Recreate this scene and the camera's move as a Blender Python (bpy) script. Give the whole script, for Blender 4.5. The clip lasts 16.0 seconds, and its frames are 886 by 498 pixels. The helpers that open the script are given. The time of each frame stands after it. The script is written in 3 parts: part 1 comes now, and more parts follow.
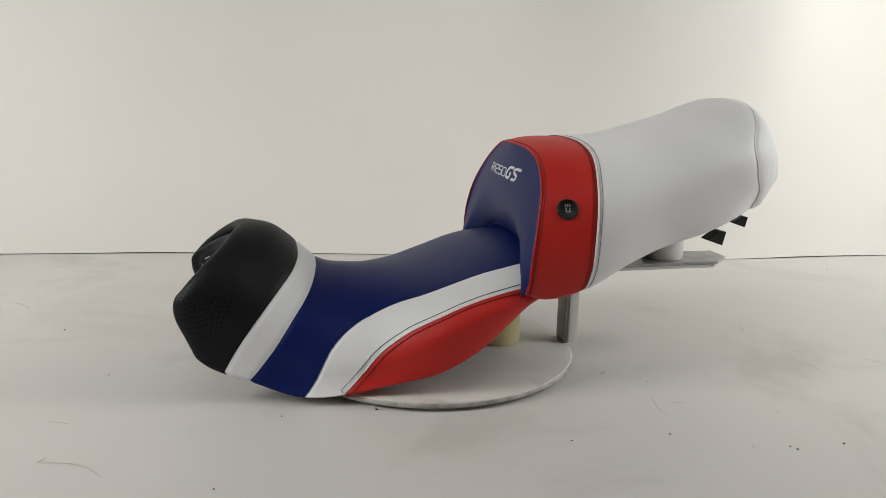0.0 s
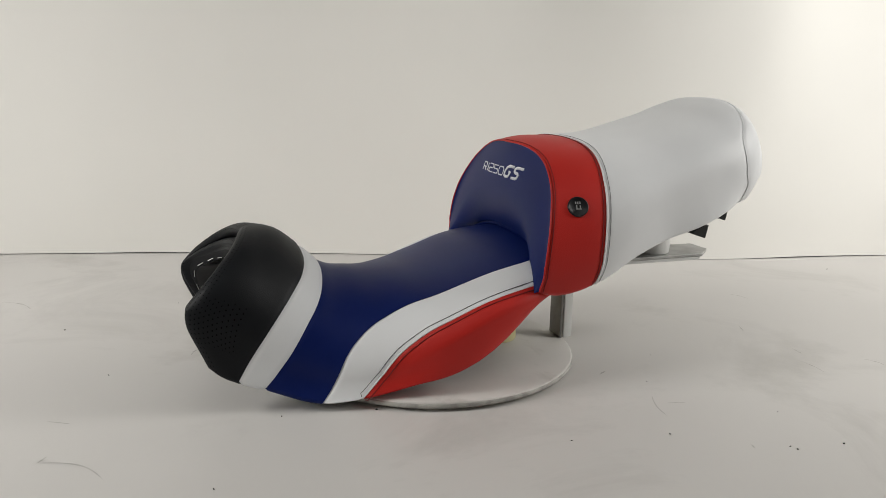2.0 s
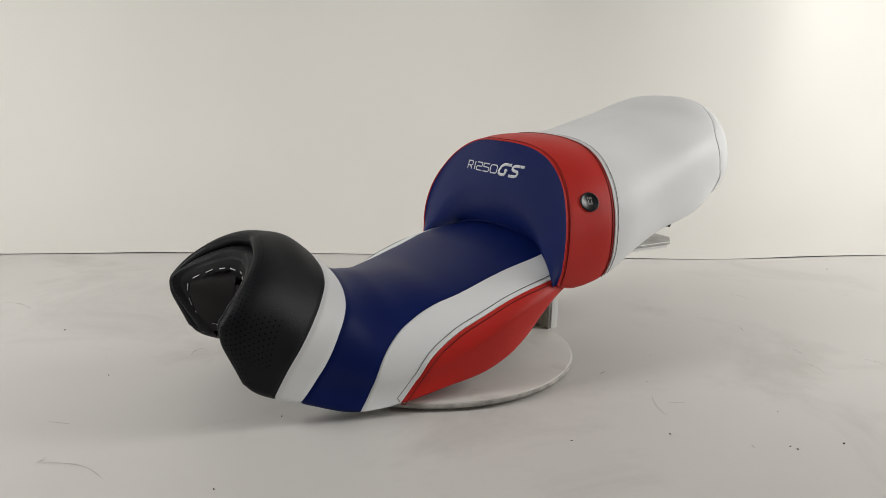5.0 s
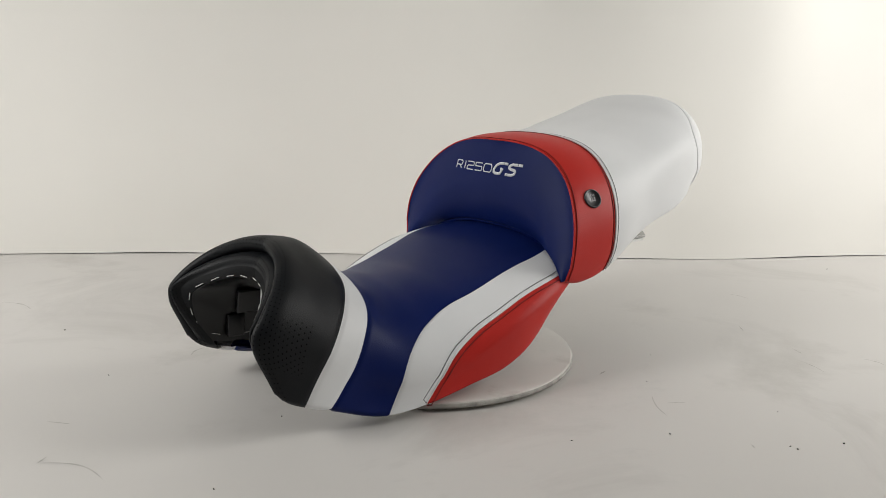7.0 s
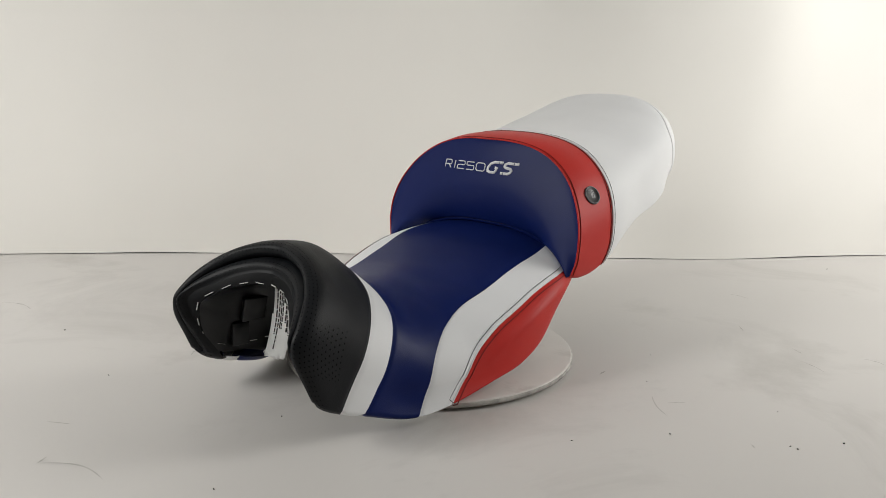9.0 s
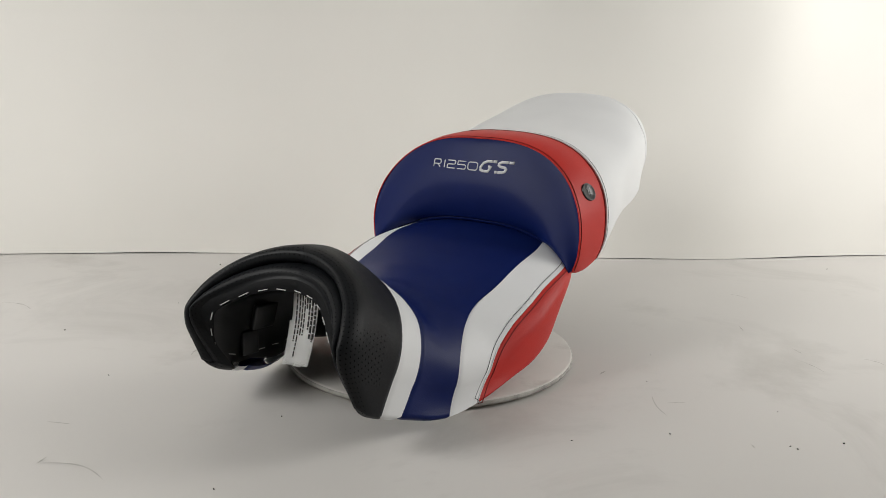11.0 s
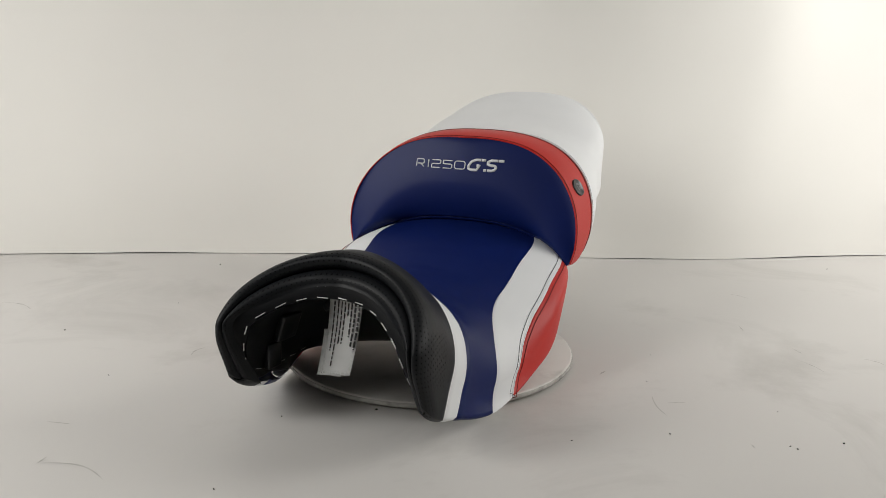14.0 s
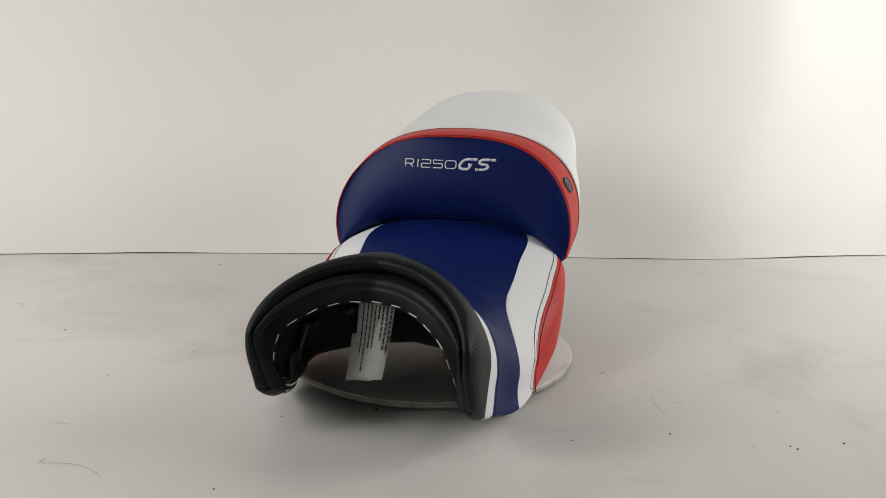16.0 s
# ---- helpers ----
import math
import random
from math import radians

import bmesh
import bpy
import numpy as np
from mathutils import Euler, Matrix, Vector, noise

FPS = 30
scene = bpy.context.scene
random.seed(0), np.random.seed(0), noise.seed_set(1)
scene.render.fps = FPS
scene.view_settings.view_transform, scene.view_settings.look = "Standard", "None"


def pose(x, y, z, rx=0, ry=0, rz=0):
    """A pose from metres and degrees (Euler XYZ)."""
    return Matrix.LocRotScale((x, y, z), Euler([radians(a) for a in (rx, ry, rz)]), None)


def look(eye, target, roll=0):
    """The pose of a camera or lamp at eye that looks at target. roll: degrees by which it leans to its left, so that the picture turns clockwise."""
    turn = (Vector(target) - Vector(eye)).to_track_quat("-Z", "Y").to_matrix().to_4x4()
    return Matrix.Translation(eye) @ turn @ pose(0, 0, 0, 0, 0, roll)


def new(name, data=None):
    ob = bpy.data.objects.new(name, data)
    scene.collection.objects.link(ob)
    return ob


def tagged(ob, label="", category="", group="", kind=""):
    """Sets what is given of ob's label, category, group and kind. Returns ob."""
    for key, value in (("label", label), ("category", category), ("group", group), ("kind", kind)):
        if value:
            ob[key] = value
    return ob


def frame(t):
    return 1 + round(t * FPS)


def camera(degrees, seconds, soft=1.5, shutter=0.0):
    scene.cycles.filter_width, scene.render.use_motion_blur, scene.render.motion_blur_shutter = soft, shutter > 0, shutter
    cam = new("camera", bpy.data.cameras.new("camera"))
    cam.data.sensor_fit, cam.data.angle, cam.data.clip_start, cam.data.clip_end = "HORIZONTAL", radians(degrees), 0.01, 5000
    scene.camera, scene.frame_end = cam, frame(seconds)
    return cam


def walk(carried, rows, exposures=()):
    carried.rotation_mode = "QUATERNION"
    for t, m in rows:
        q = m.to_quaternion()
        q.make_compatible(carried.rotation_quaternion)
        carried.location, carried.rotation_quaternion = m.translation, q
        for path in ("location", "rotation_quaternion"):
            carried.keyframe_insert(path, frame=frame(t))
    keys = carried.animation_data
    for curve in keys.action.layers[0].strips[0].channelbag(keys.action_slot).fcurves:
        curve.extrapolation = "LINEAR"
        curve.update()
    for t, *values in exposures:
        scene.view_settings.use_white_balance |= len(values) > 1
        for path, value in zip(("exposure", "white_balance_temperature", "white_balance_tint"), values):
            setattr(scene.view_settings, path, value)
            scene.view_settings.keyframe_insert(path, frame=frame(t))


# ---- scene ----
# ---- camera: stands still on a tripod ----
cam = camera(60.4, 16.0, soft=0.7)
EYE = (0.0, -1.0, 0.3578)
AIM = (EYE[0] + 0.01532, EYE[1] + 0.97609, EYE[2] - 0.21682)
walk(cam, [(0.0, look(EYE, AIM, 1.028)), (16.0, look(EYE, AIM, 1.028))],
     exposures=[(0.0, -0.09), (4.0, -0.08), (7.0, -0.01), (9.0, 0.0), (16.0, 0.0)])

# ---- light: two large studio softboxes and the ceiling light of an added grey room ----
world = bpy.data.worlds.new("world")
world.use_nodes = True
world.node_tree.nodes["Background"].inputs[0].default_value = (0.9, 0.95, 1, 1)
world.node_tree.nodes["Background"].inputs[1].default_value = 0.05
scene.world = world
scene.view_settings.exposure = 0.0


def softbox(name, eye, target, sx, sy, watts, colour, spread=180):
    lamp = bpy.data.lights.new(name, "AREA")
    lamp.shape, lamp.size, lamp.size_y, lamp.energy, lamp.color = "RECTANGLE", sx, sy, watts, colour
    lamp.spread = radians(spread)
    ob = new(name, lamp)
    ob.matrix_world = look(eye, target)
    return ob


softbox("ceiling_light", (0.0, -0.9, 2.1), (0.0, -0.5, 0), 1.6, 0.8, 2.9, (1.0, 0.99, 0.955))
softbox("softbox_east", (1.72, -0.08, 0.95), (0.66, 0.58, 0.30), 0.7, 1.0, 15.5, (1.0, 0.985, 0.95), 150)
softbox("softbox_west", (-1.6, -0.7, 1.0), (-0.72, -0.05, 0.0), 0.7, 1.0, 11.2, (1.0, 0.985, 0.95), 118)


# ---- shape of the two seats: local axes u across, v backwards, z up ----
def spline(xs, ys, even=False):
    """Smooth curve through a few design values; even: with no overshoot."""
    xs, ys = np.array(xs, float), np.array(ys, float)
    d = np.diff(ys) / np.diff(xs)
    h = np.diff(xs)
    m = np.concatenate([[d[0]], (d[1:] * h[:-1] + d[:-1] * h[1:]) / (h[1:] + h[:-1]), [d[-1]]])
    flat = np.where(d[1:] * d[:-1] <= 0)[0] + 1
    m[flat] *= 0.3
    if even:
        w1, w2 = 2 * h[1:] + h[:-1], h[1:] + 2 * h[:-1]
        m[1:-1] = (w1 + w2) / (w1 / d[:-1] + w2 / d[1:])

    def at(x):
        x = np.clip(np.asarray(x, float), xs[0], xs[-1])
        i = np.clip(np.searchsorted(xs, x) - 1, 0, len(xs) - 2)
        h = xs[i + 1] - xs[i]
        k = (x - xs[i]) / h
        return ((2 * k**3 - 3 * k**2 + 1) * ys[i] + (k**3 - 2 * k**2 + k) * h * m[i]
                + (3 * k**2 - 2 * k**3) * ys[i + 1] + (k**3 - k**2) * h * m[i + 1])
    return at


SPLIT = 0.65      # share of the section that is the rounded upper quarter


def section(wm, wb, zt, zm, zb, n, a):
    """Half section: rounded top, straight leg, hem folded under the edge. a: 0 crest, 1 lower edge, 1.1 end of the hem."""
    b = np.abs(a)
    f = np.clip(b / SPLIT, 0, 1) * (math.pi / 2)
    k = np.clip((b - SPLIT) / (1 - SPLIT), 0, 1)
    h = np.clip((b - 1) / 0.1, 0, 1)
    e = 2 / n
    u = wm * np.sin(f) ** e + (wb - wm) * k**2 - np.minimum(0.022, 0.8 * wb) * h
    z = zm + (zt - zm) * np.maximum(np.cos(f), 0) ** e + (zb - zm) * k + 0.004 * h - 0.006 * np.sin(h * math.pi)
    return np.sign(a) * u, z


RZT = spline([-.33, -.293, -.265, -.235, -.205, -.176, -.153, -.109, -.049, .0, .052, .085, .14],
             [0.1601, 0.1821, 0.1856, 0.1818, 0.1741, 0.1511, 0.1302, 0.119, 0.1183, 0.1276, 0.1452, 0.153, 0.1605])
RZB = spline([-.335, -.318, -.298, -.266, -.236, -.175, -.130, -.073, -.026, .002, .036, .063, .090, .14],
             [0.0904, 0.0649, 0.0437, 0.0264, 0.0155, -0.0, 0.0042, 0.0175, 0.0283, 0.0406, 0.0612, 0.0804, 0.0992, 0.1165])
RZM = spline([-.33, -.26, -.22, -.18, -.1, -.04, 0, .06, .14],
             [0.1092, 0.077, 0.0475, 0.0311, 0.0289, 0.0584, 0.0803, 0.1023, 0.1171])
RWM = spline([-.33, -.29, -.25, -.2, -.15, -.1, 0, .06, .14],
             [0.1202, 0.121, 0.1218, 0.1262, 0.1431, 0.1547, 0.174, 0.169, 0.139])
RWB = spline([-.33, -.266, -.236, -.175, -.130, 0, .14],
             [0.1178, 0.1217, 0.1255, 0.1449, 0.1545, 0.1705, 0.128])
RN = spline([-.33, -.25, -.19, -.1, .0, .14],
            [2.473, 2.101, 1.713, 1.829, 2.038, 2.061])


def rider(v, a):
    b = np.abs(a)
    s = np.clip(v / 0.1, 0, 1)
    a = np.where(b < 1, np.sign(a) * (b + 0.22 * s * s * (3 - 2 * s) * b * (1 - b)), a)
    u, z = section(RWM(v), RWB(v), RZT(v), RZM(v), RZB(v), RN(v), a)
    return np.stack([u, v + 0 * a, z], -1)


PZT = spline([.08, .126, .182, .254, .303, .353, .385, .402, .422, .437],
             [0.2695, 0.2842, 0.2864, 0.2924, 0.3046, 0.3202, 0.3348, 0.3399, 0.3248, 0.2819])
PZB = spline([.08, .107, .159, .209, .263, .307, .351, .375, .41, .437],
             [0.1162, 0.1119, 0.1243, 0.1504, 0.1706, 0.183, 0.1984, 0.206, 0.214, 0.2235])
PZM = spline([.08, .16, .25, .35, .437],
             [0.1487, 0.1631, 0.21, 0.2473, 0.2446])
PWM = spline([.08, .11, .15, .18, .25, .33, .375, .398, .414, .427, .435, .437],
             [0.1739, 0.1758, 0.1784, 0.1776, 0.1636, 0.1527, 0.1449, 0.1372, 0.1256, 0.1051, 0.0543, 0.0123])
PWB = spline([.08, .16, .25, .375, .414, .437],
             [0.1683, 0.1701, 0.1588, 0.134, 0.098, 0.0046])
PN = spline([.08, .2, .4, .437],
            [2.172, 2.432, 2.504, 2.217])
TAIL = 0.437


def pillion(v, a):
    u, z = section(PWM(v), PWB(v), PZT(v), PZM(v), PZB(v), PN(v), a)
    return np.stack([u, v + 0 * a, z], -1)


# seams of the covers, as v over the section parameter
_b1 = spline([0, 0.12, 0.25, 0.4, 0.55, 0.65, 0.75, 0.88, 1.0, 1.1],
            [-0.1773, -0.1764, -0.1841, -0.2055, -0.2301, -0.2424, -0.2499, -0.2582, -0.2665, -0.272])
_b2 = spline([0, 0.12, 0.25, 0.4, 0.55, 0.65, 0.75, 0.88, 1.0, 1.1],
            [-0.1535, -0.1551, -0.1621, -0.1782, -0.2022, -0.2128, -0.2201, -0.2285, -0.239, -0.2458])


def straight_seam(crown, side, join):
    """A seam that follows crown over the top and, below join, a smooth line in the side view (powers of z)."""
    bs, vs = np.linspace(0, 1.1, 221), np.linspace(-.33, -.06, 1351)
    got = []
    for x in bs:
        g = vs - np.polyval(side, rider(vs, np.full_like(vs, min(x, 1.0)))[:, 2])
        k = np.where((g[:-1] < 0) & (g[1:] >= 0))[0]
        v = float(crown(x))
        if len(k) and x > join - 0.1:
            near = vs[k[np.argmin(np.abs(vs[k] - v))]]
            w = min(1.0, (x - join + 0.1) / 0.2)
            v = v * (1 - w) + near * w
        got.append(v)
    got = np.convolve(np.pad(got, 2, mode="edge"), np.ones(5) / 5, "valid")
    return lambda b: np.interp(b, bs, got)


B1 = straight_seam(_b1, [4.3728, 1.6511, 0.4235, -0.2789], 0.35)
B2 = straight_seam(_b2, [47.1817, -9.1627, 1.2696, -0.2571], 0.35)
R_END = 0.13
A3, A4 = 0.272, 0.464
_b3 = spline([A3, .282, .292, .312, .36, .42, .48, .54, .60, .65, .70, .85, 1, 1.1],
             [R_END, 0.0125, -0.0336, -0.0687, -0.1001, -0.1234, -0.1387, -0.1491, -0.1548, -0.1585, -0.1613, -0.1676, -0.177, -0.1828], True)
_b4 = spline([A4, .468, .476, .498, .53, .59, .65, .70, .85, 1, 1.1],
             [R_END, -0.002, -0.0375, -0.065, -0.0845, -0.1005, -0.1085, -0.1128, -0.1215, -0.131, -0.137], True)


low3 = straight_seam(_b3, [215.0466, -19.8883, 1.0629, -0.1779], 0.47)
low4 = straight_seam(_b4, [206.227, -18.3195, 1.3572, -0.1379], 0.6)


def B3(b):
    return np.where(b <= A3, R_END, np.where(b < 0.37, _b3(b), low3(b)))


def B4(b):
    return np.where(b <= A4, R_END, np.where(b < 0.50, _b4(b), low4(b)))


# front rim of the rider's seat: depth behind the front edge and offset inwards
VF = spline([0, .2, .35, .5, .65, .8, .9, 1, 1.1],
            [-0.2505, -0.2639, -0.2829, -0.3038, -0.3161, -0.3148, -0.3072, -0.2982, -0.2871])
RIM_D = spline([0, 1, 2, 3, 4, 5, 6, 7, 8, 9, 10, 11, 12], [0.03, 0.018, 0.009, 0.003, 0, 0.0008, 0.004, 0.0082, 0.008, 0.009, 0.013, 0.02, 0.026])
RIM_R = spline([0, 1, 2, 3, 4, 5, 6, 7, 8, 9, 10, 11, 12], [0, .0006, .003, .0065, .011, .0155, .019, .0208, .023, .029, .036, .043, .048])
RIM_K = spline([0, .3, .6, .85, 1, 1.1],
               [1.033, 0.883, 0.727, 0.715, 0.624, 0.367])
RIM_I = spline([0, .3, .6, .85, 1, 1.1],
               [0.587, 0.663, 0.27, 0.377, 0.469, 0.341])
RIM_B = spline([0, .3, .6, .85, 1, 1.1],
               [-0.0386, -0.0294, -0.0121, -0.0024, 0.0009, 0.0017])
RIM_C = spline([0, .3, .6, .85, 1, 1.1],
               [0.0033, -0.0017, -0.0077, -0.0002, 0.0059, 0.0049])


def inward(fn, v, a, r):
    """Point of a surface moved inwards by r, across its section."""
    h = 2e-3
    p, q = fn(v, np.minimum(a + h, 1.1)), fn(v, np.maximum(a - h, -1.1))
    t = p - q
    n = np.stack([-t[..., 2], 0 * t[..., 0], t[..., 0]], -1)
    n /= np.linalg.norm(n, axis=-1, keepdims=True) + 1e-12
    return fn(v, a) - n * np.asarray(r)[..., None]


def rim(q, a):
    b = np.abs(a)
    s = np.clip((q - 7) / 5, 0, 1)
    return inward(rider, VF(b) + RIM_D(q) + RIM_C(b) * np.clip((q - 3) / 4, 0, 1) + RIM_B(b) * s, a, RIM_R(np.minimum(q, 7)) * RIM_K(b) + (RIM_R(np.maximum(q, 7)) - RIM_R(7)) * RIM_I(b))


# front of the pillion seat
RING = spline([0, .2, .35, .5, .65, .8, 1, 1.1],
              [0.1049, 0.1106, 0.1042, 0.0924, 0.084, 0.083, 0.0803, 0.081])
COLLAR = spline([0, .2, .4, .65, .8, 1, 1.1],
                [0.1795, 0.1784, 0.1672, 0.1577, 0.1567, 0.1516, 0.1469])
REAR_SEAM = spline([0, .2, .35, .5, .65, .8, 1.1],
                   [0.406, 0.4023, 0.3895, 0.3744, 0.3793, 0.3857, 0.3796])


def front(t, a):
    """Blue front cushion: t 0 at the collar, 1 at the lower lip, then tucked under."""
    b = np.abs(a)
    k = np.clip(t, 0, 1)
    over = np.clip(t - 1, 0, 1)
    ring = pillion(RING(b), np.clip(a, -1, 1))
    lu = np.sign(a) * 0.162 * b**0.95
    lz = 0.163 - 0.051 * (np.abs(lu) / 0.162) ** 2.8
    w = k**1.4
    u = ring[..., 0] * (1 - w) + lu * w
    z = ring[..., 2] * (1 - w) + lz * w + 0.03 * over
    face = 0.074 + 0.22 * (z - 0.13) - 0.006 * (1 - (np.abs(u) / 0.17) ** 2) + 0.020 * np.clip((k - .62) / .38, 0, 1) ** 2 - 0.004 * np.sin(math.pi * k)
    w = 1 - (1 - k) ** 4
    v = ring[..., 1] * (1 - w) + (face +0.0083) * w + 0.25 * over
    return np.stack([u, v, z], -1)


def columns(seam, a0, n):
    """Section parameters that follow a seam in even steps."""
    b = a0 + (1.1 - a0) * np.linspace(0, 1, 6000) ** 3
    p = rider(seam(b), b)
    run = np.concatenate([[0], np.cumsum(np.linalg.norm(np.diff(p, axis=0), axis=-1))])
    return np.interp(np.linspace(0, run[-1], n), run, b)


# ---- materials ----
def material(name, colour, rough=0.5, metal=0.0, vary=0.08, scale=6.0, bump=0.0, bump_scale=900.0, spec=0.5, stain=None, stain_scale=3.0):
    """Principled surface with slow colour variation, optional stains and a fine grain relief."""
    m = bpy.data.materials.new(name)
    m.use_nodes = True
    nt = m.node_tree
    N, L = nt.nodes, nt.links
    b = N["Principled BSDF"]
    b.inputs["Roughness"].default_value, b.inputs["Metallic"].default_value = rough, metal
    b.inputs["Specular IOR Level"].default_value = spec
    co = N.new("ShaderNodeTexCoord")
    no = N.new("ShaderNodeTexNoise")
    no.inputs["Scale"].default_value, no.inputs["Detail"].default_value = scale, 5
    L.new(co.outputs["Object"], no.inputs["Vector"])
    ramp = N.new("ShaderNodeMapRange")
    ramp.inputs[1].default_value, ramp.inputs[2].default_value = 0.3, 0.7
    ramp.inputs[3].default_value, ramp.inputs[4].default_value = 1 - vary, 1 + vary
    L.new(no.outputs["Fac"], ramp.inputs[0])
    mul = N.new("ShaderNodeVectorMath")
    mul.operation = "SCALE"
    mul.inputs[0].default_value = colour
    L.new(ramp.outputs[0], mul.inputs["Scale"])
    out = mul.outputs[0]
    if stain:
        n2 = N.new("ShaderNodeTexNoise")
        n2.inputs["Scale"].default_value, n2.inputs["Detail"].default_value, n2.inputs["Roughness"].default_value = stain_scale, 8, 0.65
        n2.inputs["Distortion"].default_value = 0.6
        L.new(co.outputs["Object"], n2.inputs["Vector"])
        r2 = N.new("ShaderNodeMapRange")
        r2.inputs[1].default_value, r2.inputs[2].default_value, r2.inputs[4].default_value = 0.52, 0.78, 0.8
        L.new(n2.outputs["Fac"], r2.inputs[0])
        mx = N.new("ShaderNodeMixRGB")
        mx.inputs[2].default_value = (*stain, 1)
        L.new(r2.outputs[0], mx.inputs[0])
        L.new(out, mx.inputs[1])
        out = mx.outputs[0]
    L.new(out, b.inputs["Base Color"])
    if bump:
        vo = N.new("ShaderNodeTexVoronoi")
        vo.inputs["Scale"].default_value = bump_scale
        L.new(co.outputs["Object"], vo.inputs["Vector"])
        bp = N.new("ShaderNodeBump")
        bp.inputs["Strength"].default_value, bp.inputs["Distance"].default_value = bump, 0.0004
        L.new(vo.outputs["Distance"], bp.inputs["Height"])
        L.new(bp.outputs[0], b.inputs["Normal"])
    return m


def perforate(m, pitch=0.0056, hole=0.14):
    """Punched holes over the cover, laid out on its own metre-true surface coordinates, in patches."""
    nt = m.node_tree
    N, L = nt.nodes, nt.links
    b = N["Principled BSDF"]
    uv = N.new("ShaderNodeUVMap")
    sc = N.new("ShaderNodeVectorMath")
    sc.operation = "MULTIPLY"
    sc.inputs[1].default_value = (1 / pitch, 1.15 / pitch, 0)
    L.new(uv.outputs[0], sc.inputs[0])
    xy = N.new("ShaderNodeSeparateXYZ")
    L.new(sc.outputs[0], xy.inputs[0])
    row = N.new("ShaderNodeMath")
    row.operation = "FLOOR"
    L.new(xy.outputs[1], row.inputs[0])
    half = N.new("ShaderNodeMath")
    half.operation = "MULTIPLY_ADD"
    half.inputs[1].default_value = 0.5
    L.new(row.outputs[0], half.inputs[0])
    L.new(xy.outputs[0], half.inputs[2])
    off = N.new("ShaderNodeCombineXYZ")
    L.new(half.outputs[0], off.inputs[0])
    L.new(xy.outputs[1], off.inputs[1])
    sc = off
    fr = N.new("ShaderNodeVectorMath")
    fr.operation = "FRACTION"
    L.new(sc.outputs[0], fr.inputs[0])
    di = N.new("ShaderNodeVectorMath")
    di.operation = "DISTANCE"
    di.inputs[1].default_value = (0.5, 0.5, 0)
    L.new(fr.outputs[0], di.inputs[0])
    lt = N.new("ShaderNodeMath")
    lt.operation = "LESS_THAN"
    lt.inputs[1].default_value = hole
    L.new(di.outputs["Value"], lt.inputs[0])
    at = N.new("ShaderNodeAttribute")
    at.attribute_name = "punched"
    mu = N.new("ShaderNodeMath")
    mu.operation = "MULTIPLY"
    L.new(lt.outputs[0], mu.inputs[0])
    L.new(at.outputs["Fac"], mu.inputs[1])
    old = b.inputs["Base Color"].links[0].from_socket
    mx = N.new("ShaderNodeMixRGB")
    mx.inputs[2].default_value = (0.0025, 0.0027, 0.003, 1)
    L.new(mu.outputs[0], mx.inputs[0])
    L.new(old, mx.inputs[1])
    L.new(mx.outputs[0], b.inputs["Base Color"])
    gl = N.new("ShaderNodeMath")
    gl.operation = "MULTIPLY_ADD"
    gl.inputs[1].default_value, gl.inputs[2].default_value = -b.inputs["Specular IOR Level"].default_value, b.inputs["Specular IOR Level"].default_value
    L.new(mu.outputs[0], gl.inputs[0])
    L.new(gl.outputs[0], b.inputs["Specular IOR Level"])
    return m


BLACK = perforate(material("black_vinyl", (0.0060, 0.0070, 0.0088), 0.46, vary=0.12, scale=20, bump=0.35, spec=0.2))
WHITE = material("white_vinyl", (0.80, 0.81, 0.82), 0.5, vary=0.02, scale=12, bump=0.08)
BLUE = material("blue_vinyl", (0.0034, 0.0115, 0.090), 0.42, vary=0.06, scale=14, bump=0.2, spec=0.17)
RED = material("red_vinyl", (0.52, 0.018, 0.012), 0.48, vary=0.05, scale=14, bump=0.3, spec=0.35)
HEM = material("black_hem", (0.006, 0.0065, 0.0075), 0.6, vary=0.15, scale=40, bump=0.2, spec=0.12)
PLASTIC = material("black_plastic", (0.007, 0.0075, 0.009), 0.3, vary=0.15, scale=30, bump=0.2, bump_scale=500)
THREAD_DARK = material("dark_thread", (0.08, 0.08, 0.085), 0.8, vary=0.2, scale=200)
THREAD_RED = material("dark_red_thread", (0.16, 0.008, 0.008), 0.8, vary=0.2, scale=200)
THREAD_WHITE = material("white_thread", (0.75, 0.76, 0.78), 0.6, vary=0.06, scale=400, bump=0.5, bump_scale=1500)
STEEL = material("staple_steel", (0.72, 0.72, 0.71), 0.35, metal=0.0, vary=0.1, scale=100)
MARK = material("switch_print", (0.30, 0.30, 0.30), 0.6, vary=0.1, scale=100)
PAPER = material("label_paper", (0.78, 0.78, 0.77), 0.7, vary=0.04, scale=40)
INK = material("label_ink", (0.03, 0.03, 0.03), 0.7, vary=0.1, scale=100)
PAINTED = material("painted_board", (0.62, 0.60, 0.57), 0.55, vary=0.06, scale=9, bump=0.1, bump_scale=200, stain=(0.36, 0.34, 0.31), stain_scale=7)
RIMMETAL = material("worn_rim", (0.42, 0.41, 0.38), 0.5, vary=0.3, scale=40, stain=(0.12, 0.11, 0.10), stain_scale=30)
POST = material("post_steel", (0.27, 0.26, 0.245), 0.5, vary=0.2, scale=40, bump=0.1, bump_scale=300, stain=(0.17, 0.16, 0.15), stain_scale=25)
GALV = material("grey_steel", (0.42, 0.42, 0.41), 0.42, metal=0.7, vary=0.18, scale=40, bump=0.1, bump_scale=300, stain=(0.22, 0.21, 0.19), stain_scale=25)
